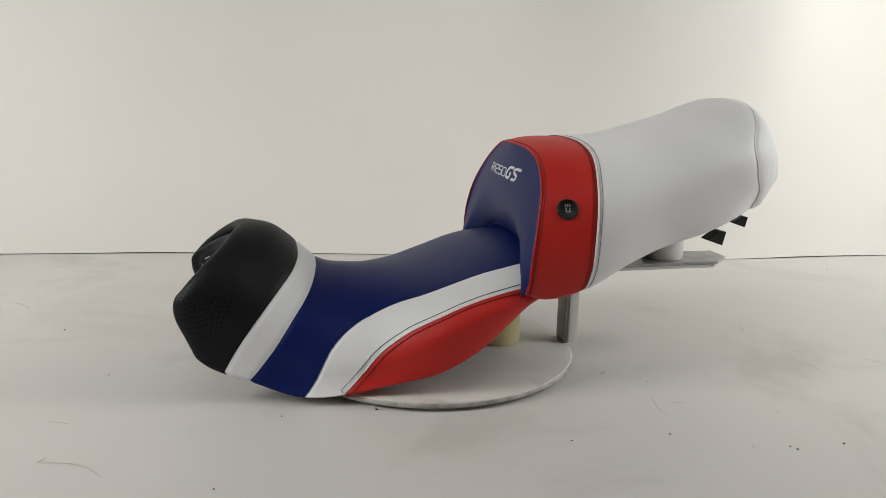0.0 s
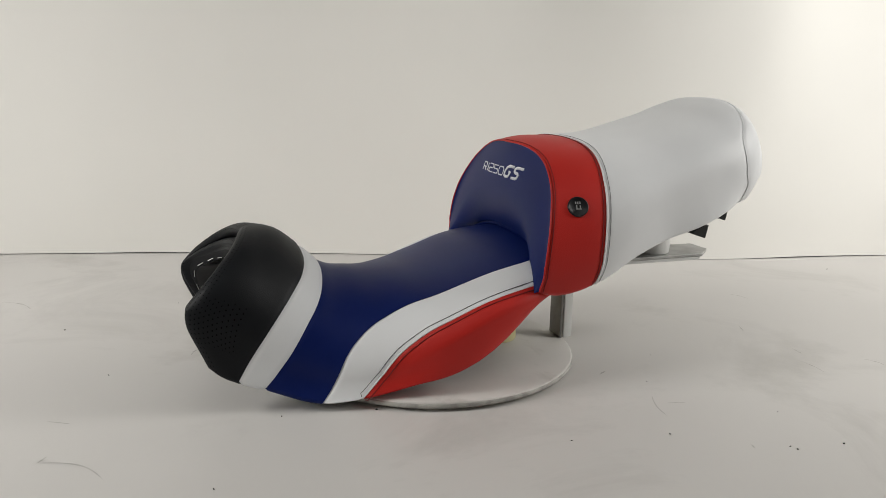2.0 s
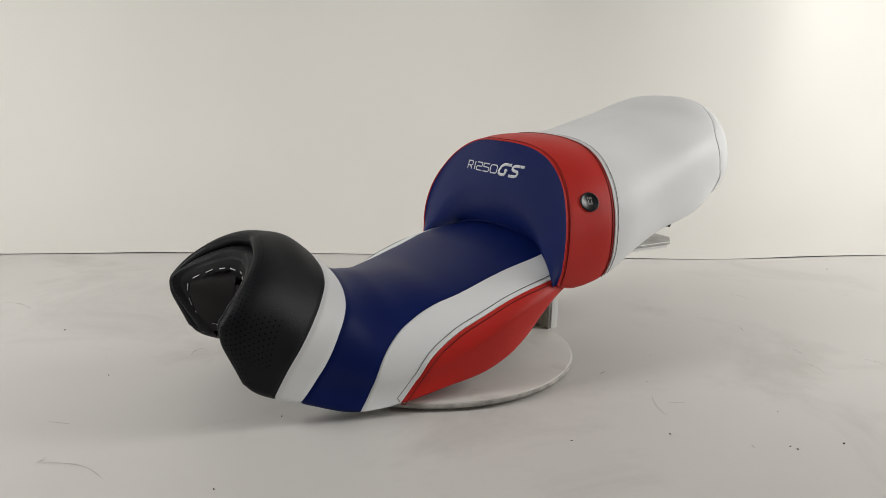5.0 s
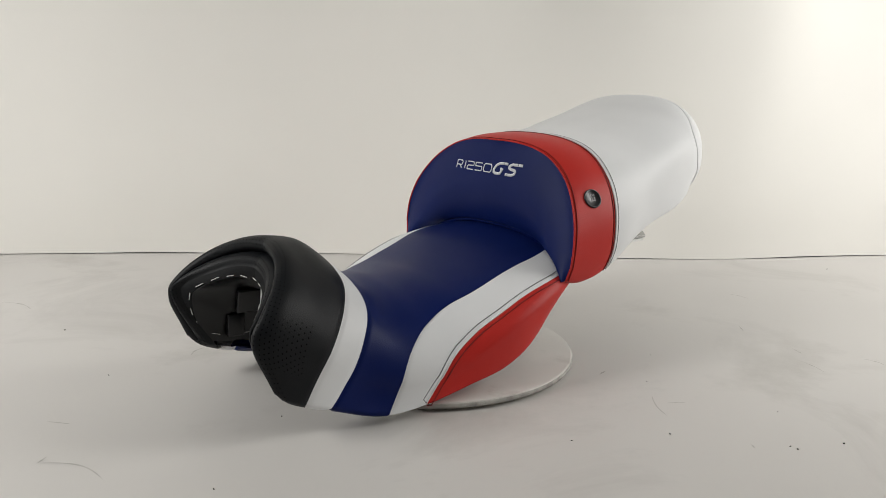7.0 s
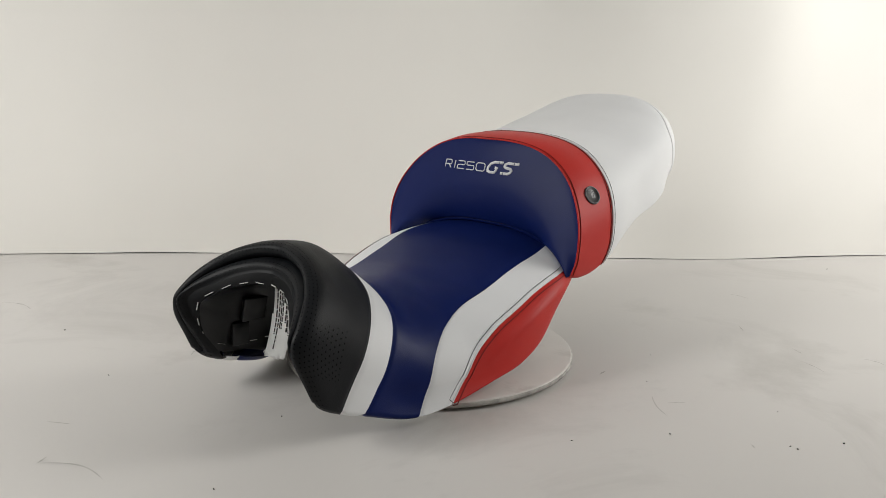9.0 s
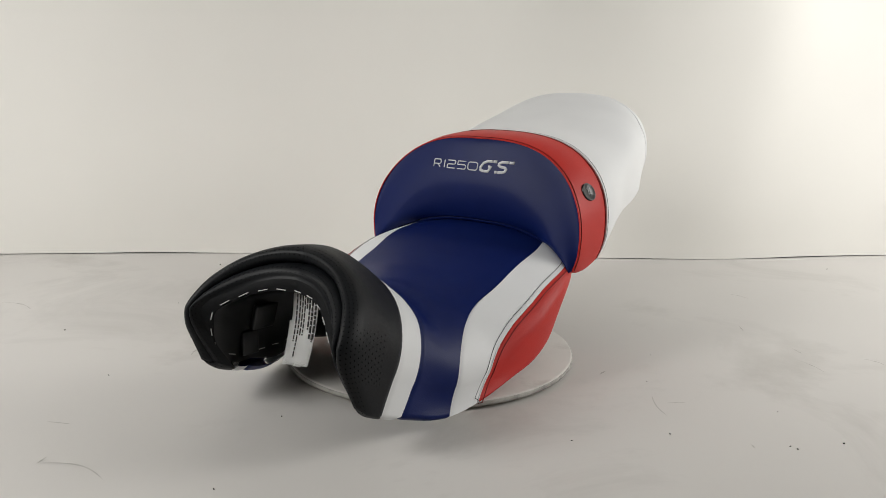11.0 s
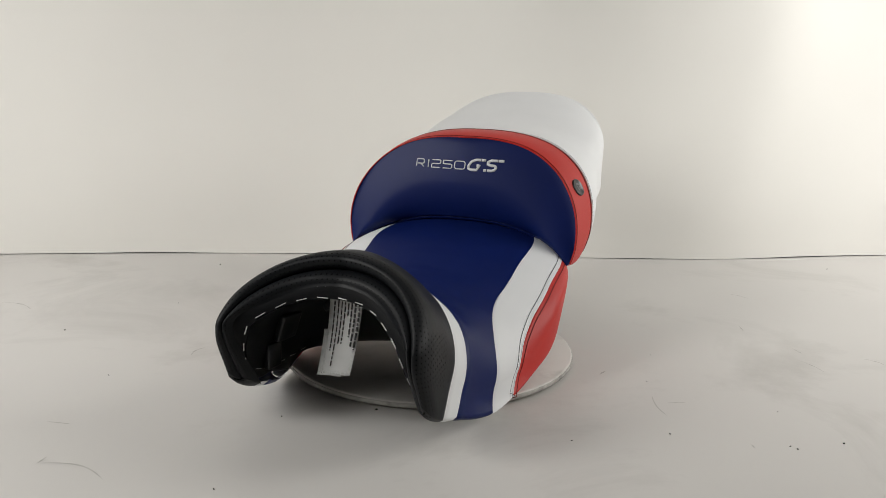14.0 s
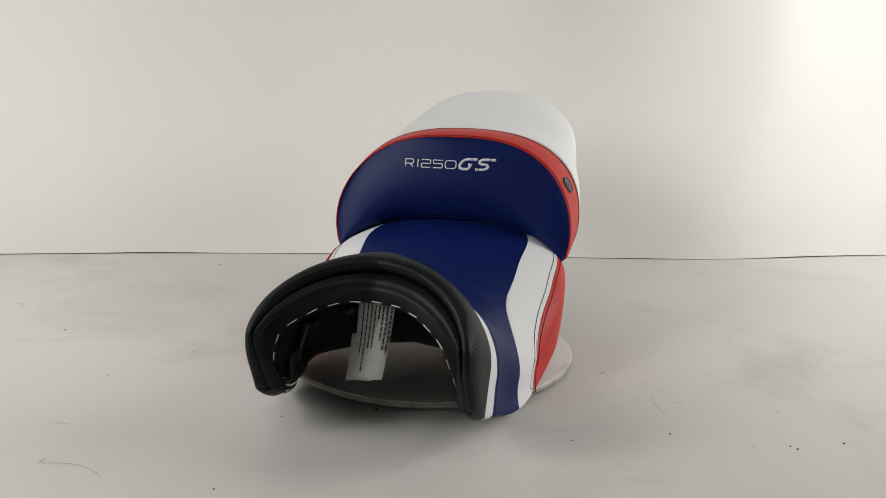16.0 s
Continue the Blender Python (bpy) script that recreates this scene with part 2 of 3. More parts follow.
TUBE = material("white_tube", (0.72, 0.72, 0.70), 0.5, vary=0.05, scale=20)
FOAM = material("yellow_tube", (0.70, 0.64, 0.36), 0.6, vary=0.06, scale=20)
FLOOR = material("floor_sheet", (0.63, 0.612, 0.59), 0.45, vary=0.05, scale=1.3, bump=0.05, bump_scale=120, stain=(0.44, 0.425, 0.40), stain_scale=3.2)
WALL = material("backdrop_sheet", (0.80, 0.785, 0.745), 0.75, vary=0.02, scale=2.5, bump=0.04, bump_scale=150)
# mid grey of the added room, chosen to cut bounced light
ROOM = material("added_room_grey", (0.38, 0.375, 0.365), 0.8, vary=0.03, scale=2)
DIRT = material("dirt", (0.03, 0.028, 0.025), 0.9, vary=0.2, scale=50)
SCUFF = material("scuff", (0.46, 0.445, 0.42), 0.7, vary=0.15, scale=60)


# ---- mesh helpers ----
def part(name, bm, mat, parent, label="", smooth=True):
    me = bpy.data.meshes.new(name)
    bm.to_mesh(me)
    bm.free()
    if smooth:
        for p in me.polygons:
            p.use_smooth = True
    ob = new(name, me)
    me.materials.append(mat)
    if parent:
        ob.parent = parent
    return tagged(ob, label)


def thing(name, label, category, **more):
    return tagged(new(name), label, category, **more)


def grid(P, punched=None, flip=False):
    """A bmesh over an array of points (rows, columns, 3), with metre-true surface coordinates."""
    r, c = P.shape[:2]
    bm = bmesh.new()
    uvl = bm.loops.layers.uv.new("UVMap")
    pl = bm.verts.layers.float.new("punched")
    du = np.concatenate([np.zeros((r, 1)), np.cumsum(np.linalg.norm(np.diff(P, axis=1), axis=-1), 1)], 1)
    du = np.repeat(np.mean(du - du[:, c // 2][:, None], 0, keepdims=True), r, 0)
    dv = np.concatenate([np.zeros((1, c)), np.cumsum(np.linalg.norm(np.diff(P, axis=0), axis=-1), 0)], 0)
    dv = np.repeat(np.mean(dv, 1, keepdims=True), c, 1)
    vs = [[bm.verts.new(P[i, j]) for j in range(c)] for i in range(r)]
    if punched is not None:
        for i in range(r):
            for j in range(c):
                vs[i][j][pl] = float(punched[i, j])
    for i in range(r - 1):
        for j in range(c - 1):
            idx = [(i, j), (i, j + 1), (i + 1, j + 1), (i + 1, j)]
            if flip:
                idx.reverse()
            if len({tuple(np.round(P[k], 6)) for k in idx}) < 3:
                continue
            f = bm.faces.new([vs[x][y] for x, y in idx])
            for lo, k in zip(f.loops, idx):
                lo[uvl].uv = (du[k], dv[k])
    return bm


def skin_normal(fn, v, a):
    """Outward normals of a seat surface."""
    h = 1e-3
    n = np.cross(fn(v, a + h) - fn(v, a - h), fn(v + h, a) - fn(v - h, a))
    n /= np.linalg.norm(n, axis=-1, keepdims=True) + 1e-12
    return n


def sew(P, N, ends=(1, 1), depth=0.0016, reach=0.0035):
    """Draw a cover inwards along its sewn first and last rows."""
    seg = np.linalg.norm(np.diff(P, axis=0), axis=-1)
    d = np.concatenate([np.zeros((1, P.shape[1])), np.cumsum(seg, 0)], 0)
    full = np.clip(d[-1:] / (2 * reach), 0, 1)
    sink = depth * np.maximum(ends[0] * np.exp(-((d / reach) ** 2)), ends[1] * np.exp(-(((d[-1:] - d) / reach) ** 2))) * full + depth * (1 - full)
    return P - N * sink[..., None]


def ease(n, edge=0.5):
    """Steps from 0 to 1, closer together at both ends."""
    t = np.linspace(0, 1, n)
    return t * (1 - edge) + edge * (t * t * (3 - 2 * t))


def tube(points, r, closed=False, sides=6):
    """A thin round cord through points."""
    P = np.array(points, float)
    bm = bmesh.new()
    rings = []
    for i in range(len(P)):
        d = P[min(i + 1, len(P) - 1)] - P[max(i - 1, 0)]
        d = Vector(d).normalized()
        x = d.orthogonal().normalized()
        y = d.cross(x)
        rings.append([bm.verts.new(Vector(P[i]) + (x * math.cos(k * math.tau / sides) + y * math.sin(k * math.tau / sides)) * r) for k in range(sides)])
    for p, q in zip(rings, rings[1:]):
        best = min(range(sides), key=lambda s: (p[0].co - q[s].co).length)
        for k in range(sides):
            bm.faces.new([p[k], p[(k + 1) % sides], q[(k + 1 + best) % sides], q[(k + best) % sides]])
    bm.faces.new(rings[0][::-1])
    bm.faces.new(rings[-1])
    return bm


def block(sx, sy, sz, m, bevel=0.0):
    bm = bmesh.new()
    bmesh.ops.create_cube(bm, size=1.0, matrix=Matrix.Diagonal((sx, sy, sz, 1)))
    if bevel:
        bmesh.ops.bevel(bm, geom=bm.edges[:], offset=bevel, segments=2, affect="EDGES", profile=0.5)
    bmesh.ops.transform(bm, matrix=m, verts=bm.verts)
    return bm


def turned(profile, m, sides=48):
    """A body turned round z from (radius, height) steps."""
    bm = bmesh.new()
    rings = []
    for r, z in profile:
        rings.append([bm.verts.new((r * math.cos(k * math.tau / sides), r * math.sin(k * math.tau / sides), z)) for k in range(sides)])
    for p, q in zip(rings, rings[1:]):
        for k in range(sides):
            bm.faces.new([p[k], p[(k + 1) % sides], q[(k + 1) % sides], q[k]])
    bm.faces.new(rings[0][::-1])
    bm.faces.new(rings[-1])
    bmesh.ops.transform(bm, matrix=m, verts=bm.verts)
    return bm


def slab(outline, z0, z1, bevel=0.0):
    """A flat plate with the given outline."""
    bm = bmesh.new()
    f = bm.faces.new([bm.verts.new((x, y, z0)) for x, y in outline])
    if f.normal.z > 0:
        f.normal_flip()
    g = bmesh.ops.extrude_face_region(bm, geom=[f])
    bmesh.ops.translate(bm, vec=(0, 0, z1 - z0), verts=[e for e in g["geom"] if isinstance(e, bmesh.types.BMVert)])
    bmesh.ops.recalc_face_normals(bm, faces=bm.faces)
    if bevel:
        bmesh.ops.bevel(bm, geom=bm.edges[:], offset=bevel, segments=2, affect="EDGES", profile=0.5)
    return bm


# ---- the studio: floor, draped backdrop, added unseen walls that close the room ----
WALL_Y = spline([-2.2, -1.3, -.89, -.44, .03, .53, 1.03, 1.5, 2.2], [.40, .48, .549, .590, .599, .594, .664, .70, .74])
FLOOR_Z = -0.012


def backdrop_point(x, z):
    fold = 0.005 * np.exp(-((x - 0.60 - 0.26 * z) / 0.075) ** 2) * np.clip(z / 0.4, 0, 1)
    fold -= 0.006 * np.exp(-((x - 0.76 - 0.24 * z) / 0.09) ** 2) * np.clip(z / 0.4, 0, 1)
    fold += 0.008 * np.exp(-((x - 1.02 - 0.10 * z) / 0.12) ** 2) * np.clip(z / 0.4, 0, 1)
    # centre hollow and the backward lean below, shaped to shade the upper middle
    fold -= 0.095 * np.exp(-((x - 0.08 - 0.10 * z) / 0.34) ** 2) * np.clip(z / 0.6, 0, 1)
    fold += 0.030 * np.exp(-((x + 0.62 + 0.05 * z) / 0.16) ** 2) * np.clip(z / 0.6, 0, 1)
    fold += 0.012 * np.sin(3.1 * x + 1.2 * z + 0.4) * np.clip(z / 0.8, 0, 1) + 0.002 * np.sin(17 * x + 3 * z) * np.clip(z / 0.5, 0, 1)
    return np.stack([x, WALL_Y(x) - fold + 0.15 * np.clip(z - 0.1, 0, 3) ** 1.3, FLOOR_Z + 0.0018 + 0.0012 * np.sin(5 * x + 1) * np.sin(13 * x) + z], -1)


X, Z = np.meshgrid(np.linspace(-2.2, 2.2, 221), np.linspace(0, 1, 60) ** 1.3 * 2.2, indexing="xy")
tagged(part("wall_north", grid(backdrop_point(X, Z)), WALL, None), "cream white backdrop sheet hanging with soft vertical folds", "backdrop", kind="structure")
tagged(part("floor", grid(np.stack(np.meshgrid(np.linspace(-2.2, 2.2, 45), np.linspace(-2.6, 0.8, 35), indexing="xy") + [np.full((35, 45), FLOOR_Z)], -1)), FLOOR, None),
       "scuffed off-white studio floor sheet", "floor", kind="structure")
# unseen walls and ceiling, added; their grey keeps bounced light off the seats
tagged(part("added_wall_east", block(0.1, 3.6, 2.5, pose(2.26, -0.9, 1.2)), ROOM, None, smooth=False), "plain grey wall added out of view", "wall", kind="structure")
tagged(part("added_wall_west", block(0.1, 3.6, 2.5, pose(-2.26, -0.9, 1.2)), ROOM, None, smooth=False), "plain grey wall added out of view", "wall", kind="structure")
tagged(part("added_wall_south", block(4.6, 0.1, 2.5, pose(0, -2.65, 1.2)), ROOM, None, smooth=False), "plain grey wall added out of view", "wall", kind="structure")
tagged(part("ceiling", block(4.6, 3.9, 0.1, pose(0, -0.75, 2.42)), ROOM, None, smooth=False), "plain grey ceiling added out of view", "ceiling", kind="structure")

# specks of dirt and scuff marks on the floor
SPECKS = ((-0.060, -0.189, 3), (-0.538, 0.075, 2.5), (-0.423, 0.489, 3.2), (-0.403, -0.096, 2), (-0.419, 0.220, 1.5), (-0.164, -0.210, 2), (-0.196, -0.365, 2), (0.822, 0.524, 2), (0.308, 0.001, 1.5), (0.276, -0.096, 1.5), (0.261, -0.243, 2), (0.151, -0.261, 2), (0.405, -0.183, 1.8), (0.385, -0.275, 2), (0.441, -0.261, 2.2), (0.380, -0.269, 2))
for i, (x, y, mm) in enumerate(SPECKS):
    bm = bmesh.new()
    bmesh.ops.create_icosphere(bm, subdivisions=1, radius=mm * 0.0005, matrix=pose(x, y, FLOOR_Z + mm * 0.0003, 20 * i, 0, 50 * i) @ Matrix.Diagonal((1.4, 0.9, 0.6, 1)))
    tagged(part("dirt_speck", bm, DIRT, None), "tiny dark speck of dirt on the pale floor", "dirt", group="specks on the floor")
SCUFFS = ((-0.709, 0.213, -0.639, 0.175, 0.01, 4), (-0.379, -0.320, -0.304, -0.349, 0.012, 4), (-0.379, -0.320, -0.376, -0.307, 0, 4), (-0.414, -0.229, -0.387, -0.234, 0, 5), (-0.323, -0.021, -0.312, 0.010, 0.005, 5), (0.541, 0.322, 0.564, 0.294, 0.003, 5), (0.523, 0.036, 0.527, 0.015, 0, 4), (0.508, -0.010, 0.524, -0.057, 0.003, 3), (0.604, -0.004, 0.622, -0.029, 0.004, 4), (0.270, -0.142, 0.272, -0.197, -0.004, 3), (0.282, -0.161, 0.305, -0.159, 0, 3), (0.485, 0.135, 0.483, 0.113, 0, 4), (0.221, -0.073, 0.231, -0.061, 0, 5), (0.340, -0.265, 0.341, -0.273, 0, 4))
for x0, y0, x1, y1, bow, mm in SCUFFS:
    k = np.linspace(0, 1, 13)
    d = np.array([x1 - x0, y1 - y0]) / math.hypot(x1 - x0, y1 - y0)
    m = np.stack([x0 + (x1 - x0) * k - d[1] * bow * np.sin(k * math.pi), y0 + (y1 - y0) * k + d[0] * bow * np.sin(k * math.pi)], -1)
    w = (mm * 0.0003 * np.sin(k * math.pi) ** 0.6 * (0.7 + 0.3 * np.sin(k * 17)))[:, None] * np.array([[-d[1], d[0]]])
    P = np.stack([np.concatenate([m - w, np.full((13, 1), FLOOR_Z + 0.0003)], 1), np.concatenate([m + w, np.full((13, 1), FLOOR_Z + 0.0003)], 1)], 1)
    tagged(part("scuff_mark", grid(P), SCUFF, None), "faint grey scuff mark on the pale floor", "scuff mark", group="scuffs on the floor")

# ---- turntable stand ----
stand = thing("turntable_stand", "white round turntable board with grey steel post and bracket arm", "display stand")
R = 0.194
part("board", turned([(R - 0.004, -0.008), (R, -0.006), (R, -0.0015), (R - 0.002, 0.0)], pose(0, 0, 0), 96), PAINTED, stand, "white painted round board with a worn rim")
part("rim_band", turned([(R + 0.0003, -0.0075), (R + 0.0012, -0.006), (R + 0.0012, -0.0025), (R + 0.0003, -0.002)], pose(0, 0, 0), 96), RIMMETAL, stand, "chipped grey edge band")
part("bearing", turned([(0.09, FLOOR_Z), (0.09, -0.008)], pose(0, 0, 0), 48), GALV, stand, "low turntable bearing")
part("post", block(0.034, 0.004, 0.118, pose(0.0115, 0.189, 0.059, 0, 0, -2), 0.0008), POST, stand, "grey steel angle post")
part("post_flange", block(0.004, 0.015, 0.118, pose(0.0265, 0.1985, 0.059, 0, 0, 12), 0.0008), TUBE, stand, "white painted flange")
part("arm", slab([(.066, .18), (.068, .39), (.042, .418), (.004, .418), (-.006, .18)], 0.1165, 0.1205, 0.0006), GALV, stand, "flat steel bracket arm", smooth=False)
part("arm_packing", slab([(.065, .19), (.067, .386), (.042, .412), (.006, .412), (-.004, .19)], 0.1115, 0.116, 0.0006), TUBE, stand, "pale board under the arm", smooth=False)
part("rear_tube", turned([(.0265, 0.1205), (.0275, 0.122), (.0275, 0.190), (.024, 0.193)], pose(0.032, 0.325, 0)), TUBE, stand, "white plastic support tube")
part("front_tube", turned([(.031, 0.0), (.032, 0.002), (.032, 0.098), (.030, 0.100)], pose(-0.006, 0.098, 0)), FOAM, stand, "pale yellow support tube")

# ---- rider's seat ----
rider_seat = thing("rider_seat", "blue, white, red and black vinyl motorcycle rider seat with arched front", "motorcycle seat")
AB = np.linspace(-1.1, 1.1, 121)


def between(f0, f1, a, n, fn=rider, ends=(1, 1), depth=0.0016):
    """A cover from seam to seam, drawn in along the seams."""
    t = ease(n)[:, None]
    v = f0(np.abs(a))[None] * (1 - t) + f1(np.abs(a))[None] * t
    aa = np.repeat(a[None], n, 0)
    return sew(fn(v, aa), skin_normal(fn, v, aa), ends, depth)


def lengthwise(name, P, mat, label, punched=None, **more):
    return part(name, grid(P, punched, **more), mat, rider_seat, label)


# black nose: outer cover, then rolled over the front edge down to the crease
outer = between(B1, lambda b: VF(b) + 0.0305, AB, 26, ends=(1, 0))
roll = rim(np.repeat(np.linspace(0, 7, 36)[:, None], len(AB), 1), np.repeat(AB[None], 36, 0))
nose = np.concatenate([outer, roll])
k = np.linspace(0, 1, len(nose))[:, None] + 0 * AB[None]
edge = np.abs(AB)[None] + 0 * k
punch = ((k > 0.55) & (k < 0.86)) | ((k > 0.2) & (k < 0.8) & (edge > 0.52) & (edge < 0.80))
lengthwise("nose_cover", nose, BLACK, "black perforated vinyl nose cover", punch, flip=True)
roll2 = rim(np.repeat(np.linspace(7, 12, 24)[:, None], len(AB), 1), np.repeat(AB[None], 24, 0))
k = np.linspace(0, 1, 24)[:, None] + 0 * AB[None]
lengthwise("inner_roll", roll2, BLACK, "black perforated inner roll", (k > 0.15) & (k < 0.75), flip=True)
lengthwise("white_band", between(B1, B2, AB, 18), WHITE, "white vinyl band")
C3, C4 = columns(B3, A3, 90), columns(B4, A4, 90)
AM = np.unique(np.concatenate([AB[np.abs(AB) < A3 - 0.004], -C3, C3]))
lengthwise("centre_panel", between(B2, B3, AM, 70, ends=(1, 0)), BLUE, "dark blue vinyl centre panel")
for sgn in (-1, 1):
    a = sgn * np.unique(np.concatenate([C3, C4]))
    lengthwise("side_stripe", between(B3, B4, a, 30, depth=0.0009), WHITE, "white vinyl side stripe", flip=sgn < 0)
    a = sgn * C4
    lengthwise("side_panel", between(B4, lambda b: R_END + 0 * b, a, 44, ends=(1, 0), depth=0.0009), RED, "red vinyl side panel", flip=sgn < 0)
    # two rows of stitching and the white welt along the red panel
    b = A4 + (1.0 - A4) * np.linspace(0, 1, 4000) ** 3
    seam = rider(B4(b), sgn * b)
    run = np.concatenate([[0], np.cumsum(np.linalg.norm(np.diff(seam, axis=0), axis=-1))])
    a = sgn * np.interp(np.linspace(0, run[-1], 150), run, b)
    v = B4(np.abs(a))
    base = rider(v, a)
    t = np.gradient(base, axis=0)
    t /= np.linalg.norm(t, axis=-1, keepdims=True) + 1e-12
    n = np.cross(rider(v, a + 1e-3) - rider(v, a - 1e-3), rider(v + 1e-3, a) - rider(v - 1e-3, a))
    n /= np.linalg.norm(n, axis=-1, keepdims=True)
    n *= np.sign((n * [[sgn, 0, 0.3]]).sum(-1, keepdims=True))
    s = np.cross(t, n)
    s *= np.sign((s * [[0, 1, -0.8]]).sum(-1, keepdims=True))
    keep = v < 0.105
    for gap, lift, mat, r, name in ((-0.0062, 0.0001, THREAD_DARK, 0.0004, "stitching"), (0.0050, 0.0001, THREAD_RED, 0.0006, "stitching"),
                                    (-0.0010, -0.0006, WHITE, 0.0010, "welt")):
        part(name, tube((base + s * gap + n * lift)[keep], r), mat, rider_seat)

# black hem turned in behind the inner roll, then the dark pan: deep hollow at the front, flat along the lower edge
AP = AB / 1.1 * 0.985
HEM_R = spline([0, .3, .6, .85, 1, 1.1], [.050, .046, .036, .024, .019, .017])
HEM_D = spline([0, .3, .6, .85, 1, 1.1], [-.013, -.010, .010, .019, .026, .028])


def hem(a, k):
    """Point between the end of the inner roll (k 0) and the stapled edge (k 1)."""
    b = np.abs(a)
    return rim(np.full_like(a, 12.0), a) * (1 - k) + inward(rider, VF(b) + HEM_D(b), a, HEM_R(b)) * k + np.array([0, 0.003 * k * k, 0])


part("hem", grid(np.stack([hem(AP, k) for k in np.linspace(0, 1.12, 9)]), flip=True), HEM, rider_seat, "black turned-in hem of the cover")
rows = []
for d in np.concatenate([[0], np.linspace(0.006, 0.44, 44)]):
    b = np.abs(AP)
    v = np.minimum(VF(b) + HEM_D(b) + 0.004 + d, 0.125)
    s = np.clip(d / 0.06, 0, 1)
    P = inward(rider, v, AP, HEM_R(b) * (1 - 0.3 * s * s * (3 - 2 * s)) + 0.0012)
    s = np.clip((d - 0.06) / 0.13, 0, 1)
    s = s * s * (3 - 2 * s)
    low = RZB(v) + 0.016 + 0.03 * np.clip(1 - (b / 0.9) ** 2, 0, 1) * (1 - s)
    P[..., 2] = np.where(P[..., 2] > low, P[..., 2] * (1 - s) + low * s, P[..., 2])
    P[..., 2] = np.maximum(P[..., 2], RZB(v) + 0.006 + 0.008 * np.clip(d / 0.05, 0, 1))
    rows.append(P[None])
pan = part("seat_pan", grid(np.concatenate(rows)), PLASTIC, rider_seat, "shiny black plastic seat pan")

# staples that hold the cover on the pan, and ribs inside it
a = np.linspace(-0.97, 0.97, 400)
line = hem(a, 0.92) + [0, -0.0009, 0]
tail_v = np.linspace(0, 0.11, 60)
foot = [np.stack([np.full(60, sgn * (abs(line[0, 0]) - 0.002)) - sgn * 0.02 * tail_v, line[0, 1] + tail_v, np.maximum(line[0, 2] + 0.004, RZB(line[0, 1] + tail_v) + 0.018)], -1) for sgn in (-1, 1)]
for path in (line, *foot):
    run = np.concatenate([[0], np.cumsum(np.linalg.norm(np.diff(path, axis=0), axis=-1))])
    for s0 in np.arange(0.008, run[-1] - 0.006, 0.0225):
        jog = 0.0012 * math.sin(s0 * 900)
        ends = [[np.interp(s0 + e, run, path[:, i]) for i in range(3)] for e in (-0.0055, 0.0055)]
        ends[1][2] += jog
        part("staple", tube(ends, 0.00055, sides=4), STEEL, pan, "bright steel staple", smooth=False)
for a0, d0, sx, sy, sz in ((-0.50, 0.075, .030, .034, .008), (-0.72, 0.075, .022, .030, .008), (-0.25, 0.080, .028, .016, .010), (0.28, 0.080, .032, .016, .010),
                           (0.52, 0.075, .026, .034, .008), (0.74, 0.070, .022, .030, .008), (-0.04, 0.085, .03, .012, .012)):
    a, v = np.array([a0]), VF(np.abs(np.array([a0]))) + d0
    P = inward(rider, v, a, HEM_R(np.abs(a)) * 0.72 + 0.004)[0]
    n = inward(rider, v, a, np.array([0.0]))[0] - inward(rider, v, a, np.array([1.0]))[0]
    n[1] = 0.15
    part("rib", block(sx, sy, sz, pose(*P) @ Vector(n).to_track_quat("Z", "Y").to_matrix().to_4x4(), 0.002), PLASTIC, pan)

# woven label that hangs from the front edge, printed with unreadable lines
top, low = np.array([(-.0209, -.2424, .1294), (.0205, -.2460, .1320)]), np.array([(-.0279, -.2540, .0460), (.0078, -.2540, .0500)])
k = np.linspace(0, 1, 16)[:, None, None]
x = np.linspace(0, 1, 8)[None, :, None]
edge0, edge1 = top[0] * (1 - k) + low[0] * k, top[1] * (1 - k) + low[1] * k
P = edge0 * (1 - x) + edge1 * x
P[..., 1] += 0.004 * np.sin(k[..., 0] * 3.0) + 0.0015 * np.sin(x[..., 0] * 6)
bm = grid(P)
bmesh.ops.solidify(bm, geom=bm.faces[:], thickness=0.0004)
tag = part("fabric_label", bm, PAPER, rider_seat, "white hanging fabric label with small print")
Q = P[6:, :7] + [-0.006, 0.0022, -0.003]
bm = grid(Q)
bmesh.ops.solidify(bm, geom=bm.faces[:], thickness=0.0004)
part("second_label", bm, PAPER, tag, "second white label behind the first")
rnd = random.Random(4)


def on_label(kk, xx):
    p = (top[0] * (1 - kk) + low[0] * kk) * (1 - xx) + (top[1] * (1 - kk) + low[1] * kk) * xx
    p[1] += 0.004 * math.sin(kk * 3.0) + 0.0015 * math.sin(xx * 6) - 0.0005
    return p


for line, (k0, k1, w) in enumerate(((.03, .66, .0022), (.03, .62, .0022), (.04, .50, .0018), (.05, .22, .0017), (.04, .60, .0015), (.04, .62, .0015), (.03, .90, .0014), (.04, .70, .0015))):
    xx = 0.93 - line * 0.112
    kk = k0
    while kk < k1:
        end = min(kk + rnd.uniform(0.035, 0.10), k1)
        part("print_bar", tube([on_label(q, xx) for q in (kk, (kk + end) / 2, end)], w / 2, sides=4), INK, tag, smooth=False)
        kk = end + 0.018

